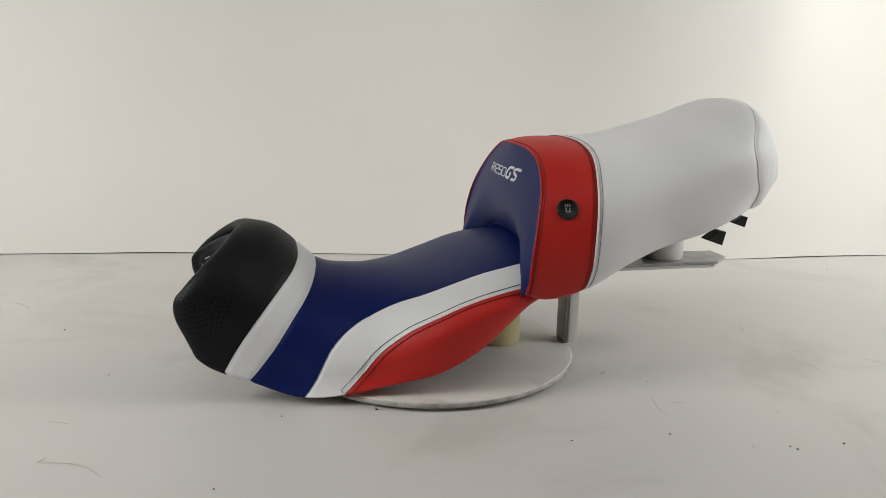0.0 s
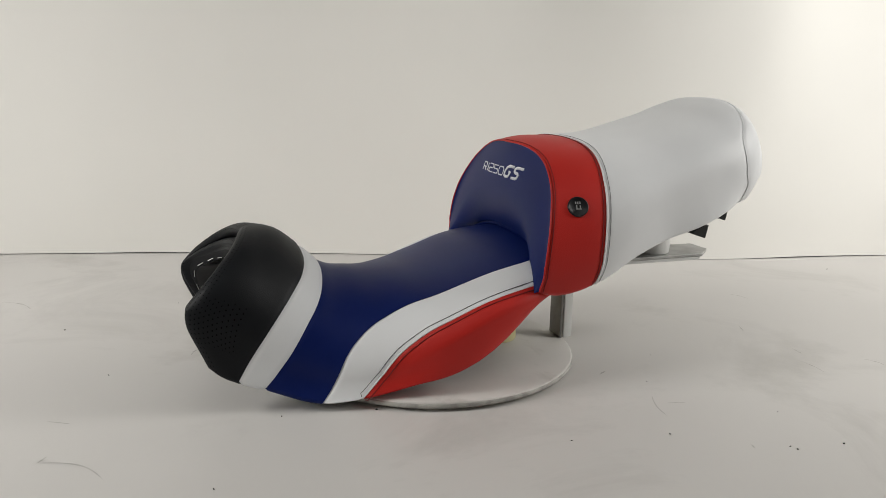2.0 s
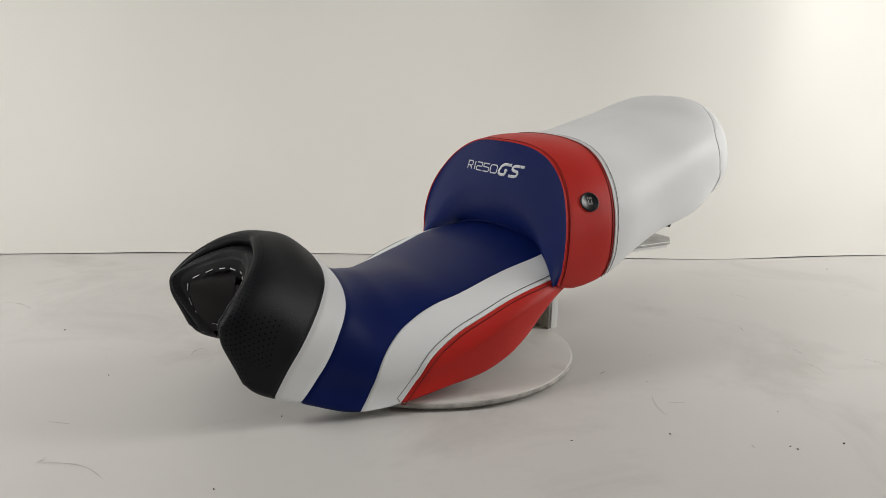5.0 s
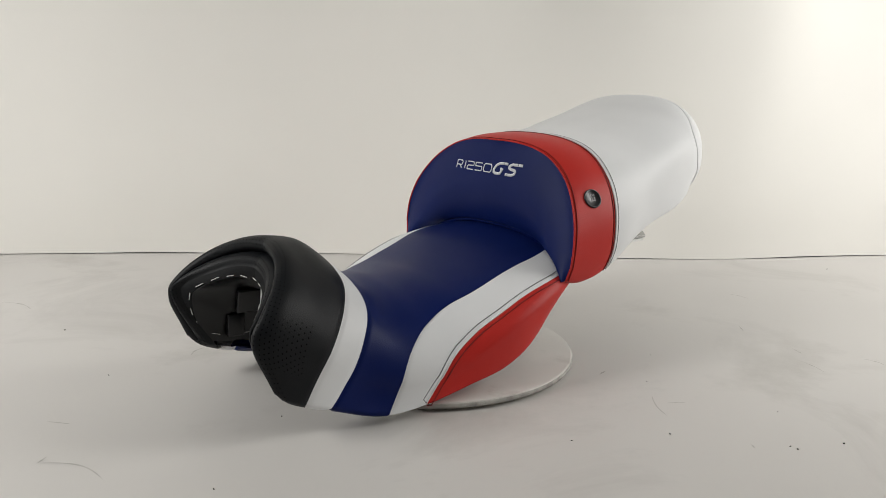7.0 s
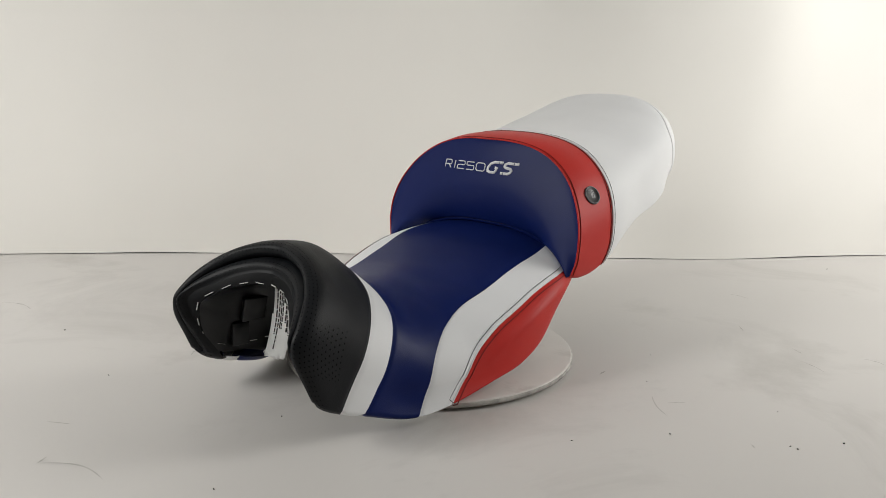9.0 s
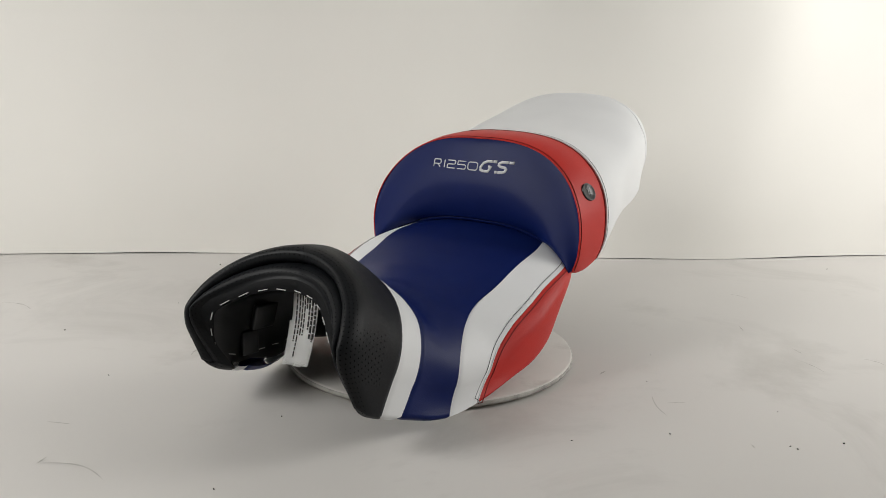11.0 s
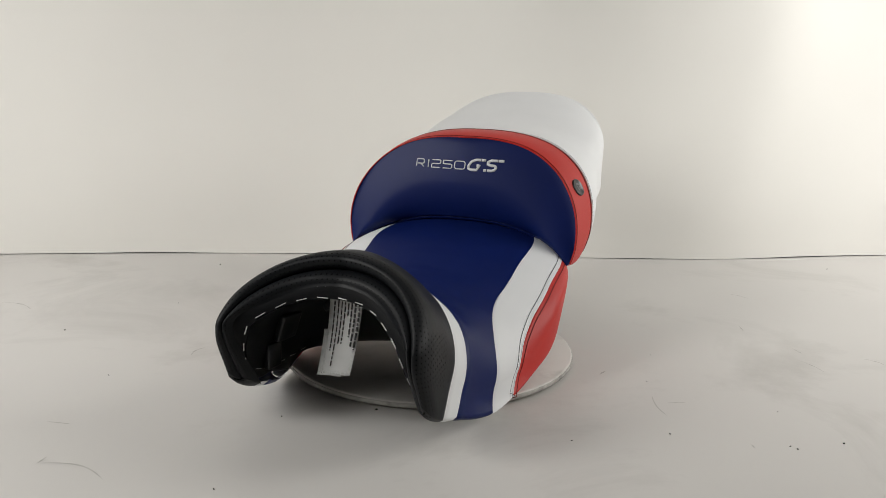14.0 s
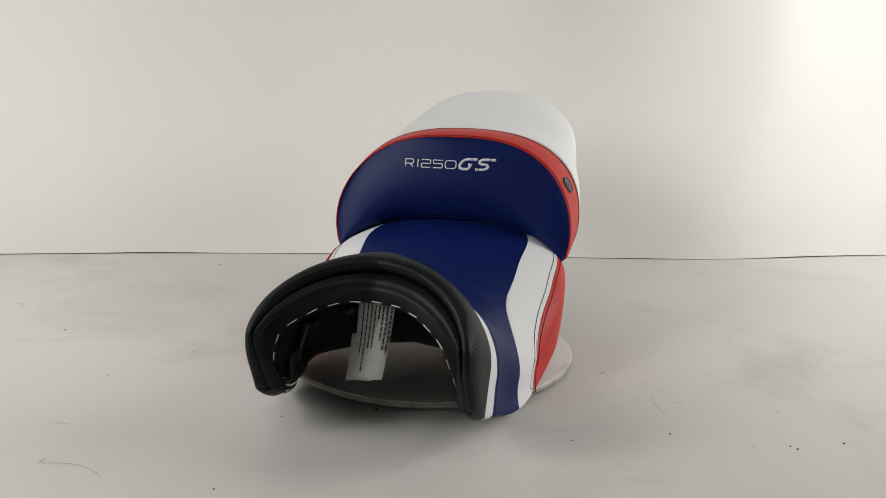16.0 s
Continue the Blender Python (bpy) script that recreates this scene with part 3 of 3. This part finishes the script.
# ---- pillion seat ----
pillion_seat = thing("pillion_seat", "white, red and blue vinyl motorcycle pillion seat with embroidered front", "motorcycle seat")
AF = np.linspace(-1, 1, 101)
T = np.concatenate([ease(44, 0.6), [1.04, 1.09, 1.14]])
fr = front(np.repeat(T[:, None], len(AF), 1), np.repeat(AF[None], len(T), 0))
part("front_cushion", grid(fr), BLUE, pillion_seat, "dark blue vinyl front cushion")
lip = front(np.full(101, 1.0), AF)
part("hem_roll", tube((lip + [0, 0.0065, -0.0012])[6:-6], 0.0042, sides=10), BLUE, pillion_seat, "dark blue rolled hem under the lip")
part("lining", tube((lip + [0, 0.010, -0.0062])[72:90], 0.0022, sides=8), WHITE, pillion_seat, "white lining that shows under the lip")


part("collar", grid(between(RING, COLLAR, AB, 22, pillion, depth=0.0008)), RED, pillion_seat, "red vinyl collar")
part("top_cover", grid(between(COLLAR, REAR_SEAM, AB, 50, pillion, ends=(1, 0.9), depth=0.0007)), WHITE, pillion_seat, "white vinyl top cover")
part("rear_panel", grid(between(REAR_SEAM, lambda b: TAIL + 0 * b, AB, 44, pillion, ends=(1, 0), depth=0.0007)), WHITE, pillion_seat, "white vinyl rear panel")
# pan that closes it from below
rows = []
for v in np.linspace(0.128, TAIL - 0.002, 34):
    hemmed = pillion(np.full(2, v), np.array([-1.1, 1.1]))
    x = np.linspace(-1, 1, 21)
    rows.append(np.stack([x * hemmed[1, 0], np.full(21, v), hemmed[1, 2] + 0.004 + (0.042 * max(0, 1 - (v - 0.1) / 0.12)) * (1 - x**2)], -1))
part("seat_pan", grid(np.array(rows), flip=True), PLASTIC, pillion_seat, "black plastic seat pan")


def along(fn, v, a, lift=0.0003):
    p = fn(v, a)
    n = np.cross(fn(v, a + 1e-3) - fn(v, a - 1e-3), fn(v + 1e-3, a) - fn(v - 1e-3, a))
    n /= np.linalg.norm(n, axis=-1, keepdims=True)
    n *= np.sign((n * np.stack([np.sign(p[:, 0]) , 0 * v, 0 * v + 0.5], -1)).sum(-1, keepdims=True) + 1e-9)
    return p + n * lift


AS = np.linspace(-1, 1, 161)
b = np.abs(AS)
for shift, mat, r, name in ((0.0, RED, 0.0010, "piping"), (0.0045, THREAD_RED, 0.00045, "stitching")):
    part(name, tube(along(pillion, RING(b) + shift, AS), r), mat, pillion_seat)
for shift, mat, r, name in ((-0.004, THREAD_RED, 0.0005, "stitching"), (0.0008, WHITE, 0.0011, "piping"), (0.0055, THREAD_DARK, 0.00026, "stitching")):
    part(name, tube(along(pillion, COLLAR(b) + shift, AS), r), mat, pillion_seat)
part("piping", tube(along(pillion, REAR_SEAM(b), AS, -0.0003), 0.0008), WHITE, pillion_seat)

# round heater switch on the collar
sv, sa = 0.1274, 0.473
c = pillion(np.array([sv]), np.array([sa]))[0]
n = along(pillion, np.array([sv]), np.array([sa]), 1.0)[0] - c
sw = pose(*c) @ Vector(n).to_track_quat("Z", "Y").to_matrix().to_4x4()
switch = part("switch", turned([(.0125, -.004), (.0125, .0012), (.0119, .0017), (.0108, .0016), (.0100, .0010), (.0002, .0009)], sw, 40), PLASTIC, pillion_seat, "round black heater switch")
for i, (x, y, w, h) in enumerate(((-.003, .0055, .0012, .003), (.0, .0055, .0012, .003), (.003, .0055, .0012, .003), (-.002, -.001, .0012, .006), (.001, -.0035, .006, .0012), (.003, -.001, .0012, .005))):
    part("switch_mark", block(w, h, 0.0006, sw @ pose(x * 0.85, y * 0.85, 0.0010)), MARK, switch, smooth=False)

# black hooks under the tail
for u, v, z, k in ((0.030, 0.380, 0.1475, 1.0), (0.030, 0.418, 0.1705, 0.75)):
    bm = slab([(0, 0), (.019 * k, .013 * k), (.029 * k, .011 * k), (.0245 * k, -.0085 * k)], -0.009, 0.009, 0.0008)
    bmesh.ops.transform(bm, matrix=Matrix(((0, 0, 1, u), (1, 0, 0, v), (0, 1, 0, z), (0, 0, 0, 1))), verts=bm.verts)
    part("tail_hook", bm, PLASTIC, pillion_seat, "black plastic hook", smooth=False)

# ---- embroidered characters on the front cushion ----
F = front(np.repeat(np.linspace(0.05, 0.8, 120)[:, None], 161, 1), np.repeat(np.linspace(-0.6, 0.6, 161)[None], 120, 0)).reshape(-1, 3)


def on_front(u, z):
    d = np.hypot(F[:, 0] - u, F[:, 2] - z)
    i = np.argsort(d)[:4]
    w = 1 / (d[i] + 1e-5)
    return float((F[i, 1] * w).sum() / w.sum())


def strokes(lines, u0, z0, w, h, thick, shear):
    """Satin-stitched strokes: lines of points in a unit box, laid on the cushion."""
    bm = bmesh.new()
    for line in lines:
        P = []
        for (x0, y0), (x1, y1) in zip(line, line[1:]):
            n = max(2, int(math.hypot((x1 - x0) * w, (y1 - y0) * h) / 0.002))
            P += [(x0 + (x1 - x0) * k / n, y0 + (y1 - y0) * k / n) for k in range(n)]
        P.append(line[-1])
        Q = np.array([(u0 + x * w + shear * y * h, z0 + y * h) for x, y in P])
        t = np.gradient(Q, axis=0)
        t /= np.linalg.norm(t, axis=1, keepdims=True)
        s = np.stack([-t[:, 1], t[:, 0]], -1) * thick / 2
        prev = None
        for p, o in zip(Q, s):
            ring = []
            for side, lift in ((-1, -0.0005), (-1, 0.0006), (1, 0.0006), (1, -0.0005)):
                u, z = p + side * o
                ring.append(bm.verts.new((u, on_front(u, z) - lift, z)))
            if prev:
                for i in range(4):
                    bm.faces.new([prev[i], prev[(i + 1) % 4], ring[(i + 1) % 4], ring[i]])
            else:
                bm.faces.new(ring)
            prev = ring
        bm.faces.new(prev[::-1])
    bmesh.ops.recalc_face_normals(bm, faces=bm.faces)
    return bm


CHARS = (
    ([[(0, 0), (0, 1), (.85, 1), (1, .85), (1, .55), (.85, .42), (.1, .42)], [(.55, .42), (1, 0)]], -.0712, .0122, .0108, .0014, 0.0),
    ([[(0, 0), (0, 1)]], -.0520, .002, .0108, .0015, 0.0),
    ([[(0, 1), (.9, 1), (1, .9), (1, .6), (.9, .52), (.1, .5), (0, .4), (0, 0), (1, 0)]], -.0465, .0138, .0108, .0014, 0.0),
    ([[(1, 1), (0, 1), (0, .55), (.9, .55), (1, .45), (1, .1), (.9, 0), (0, 0)]], -.0285, .0138, .0108, .0014, 0.0),
    ([[(.15, 0), (0, .2), (0, .8), (.15, 1), (.85, 1), (1, .8), (1, .2), (.85, 0), (.1, 0)]], -.0105, .0160, .0108, .0014, 0.0),
    ([[(1.04, 1), (.78, 1)], [(.73, 1), (.40, 1), (.14, .80), (.04, .4), (.10, .1), (.3, .0), (.66, .0), (.76, .46), (.56, .46)]], .0085, .0225, .0140, .0036, 0.30),
    ([[(1.16, 1), (.84, 1)], [(.79, 1), (.36, 1), (.20, .86), (.20, .68), (.34, .56), (.70, .48), (.82, .34), (.78, .12), (.62, .0), (.32, .0)], [(.27, .0), (.10, .0)]], .0318, .0232, .0140, .0036, 0.30),
)
for lines, u0, w, h, th, sh in CHARS:
    part("embroidered_letter", strokes(lines, u0, 0.2338, w, h, th, sh), THREAD_WHITE, pillion_seat, "white embroidered character")


# ---- turning of the stand and both seats, which sit slightly beside its axis ----
def motions():
    turn = [(0.0, -77.69), (0.2, -77.66), (0.35, -77.38), (0.5, -76.83), (0.75, -75.80)] + [(float(t), -78.84 + 4.055 * t) for t in range(1, 17)]
    walk(stand, [(t, pose(0, 0, 0, 0, 0, d)) for t, d in turn])
    for ob, u, v, yaw in ((rider_seat, 0.0056, -0.0003, -0.36), (pillion_seat, 0.0017, 0.0006, -1.97)):
        walk(ob, [(t, pose(0, 0, 0, 0, 0, d) @ pose(u, v, 0, 0, 0, yaw)) for t, d in turn])


motions()
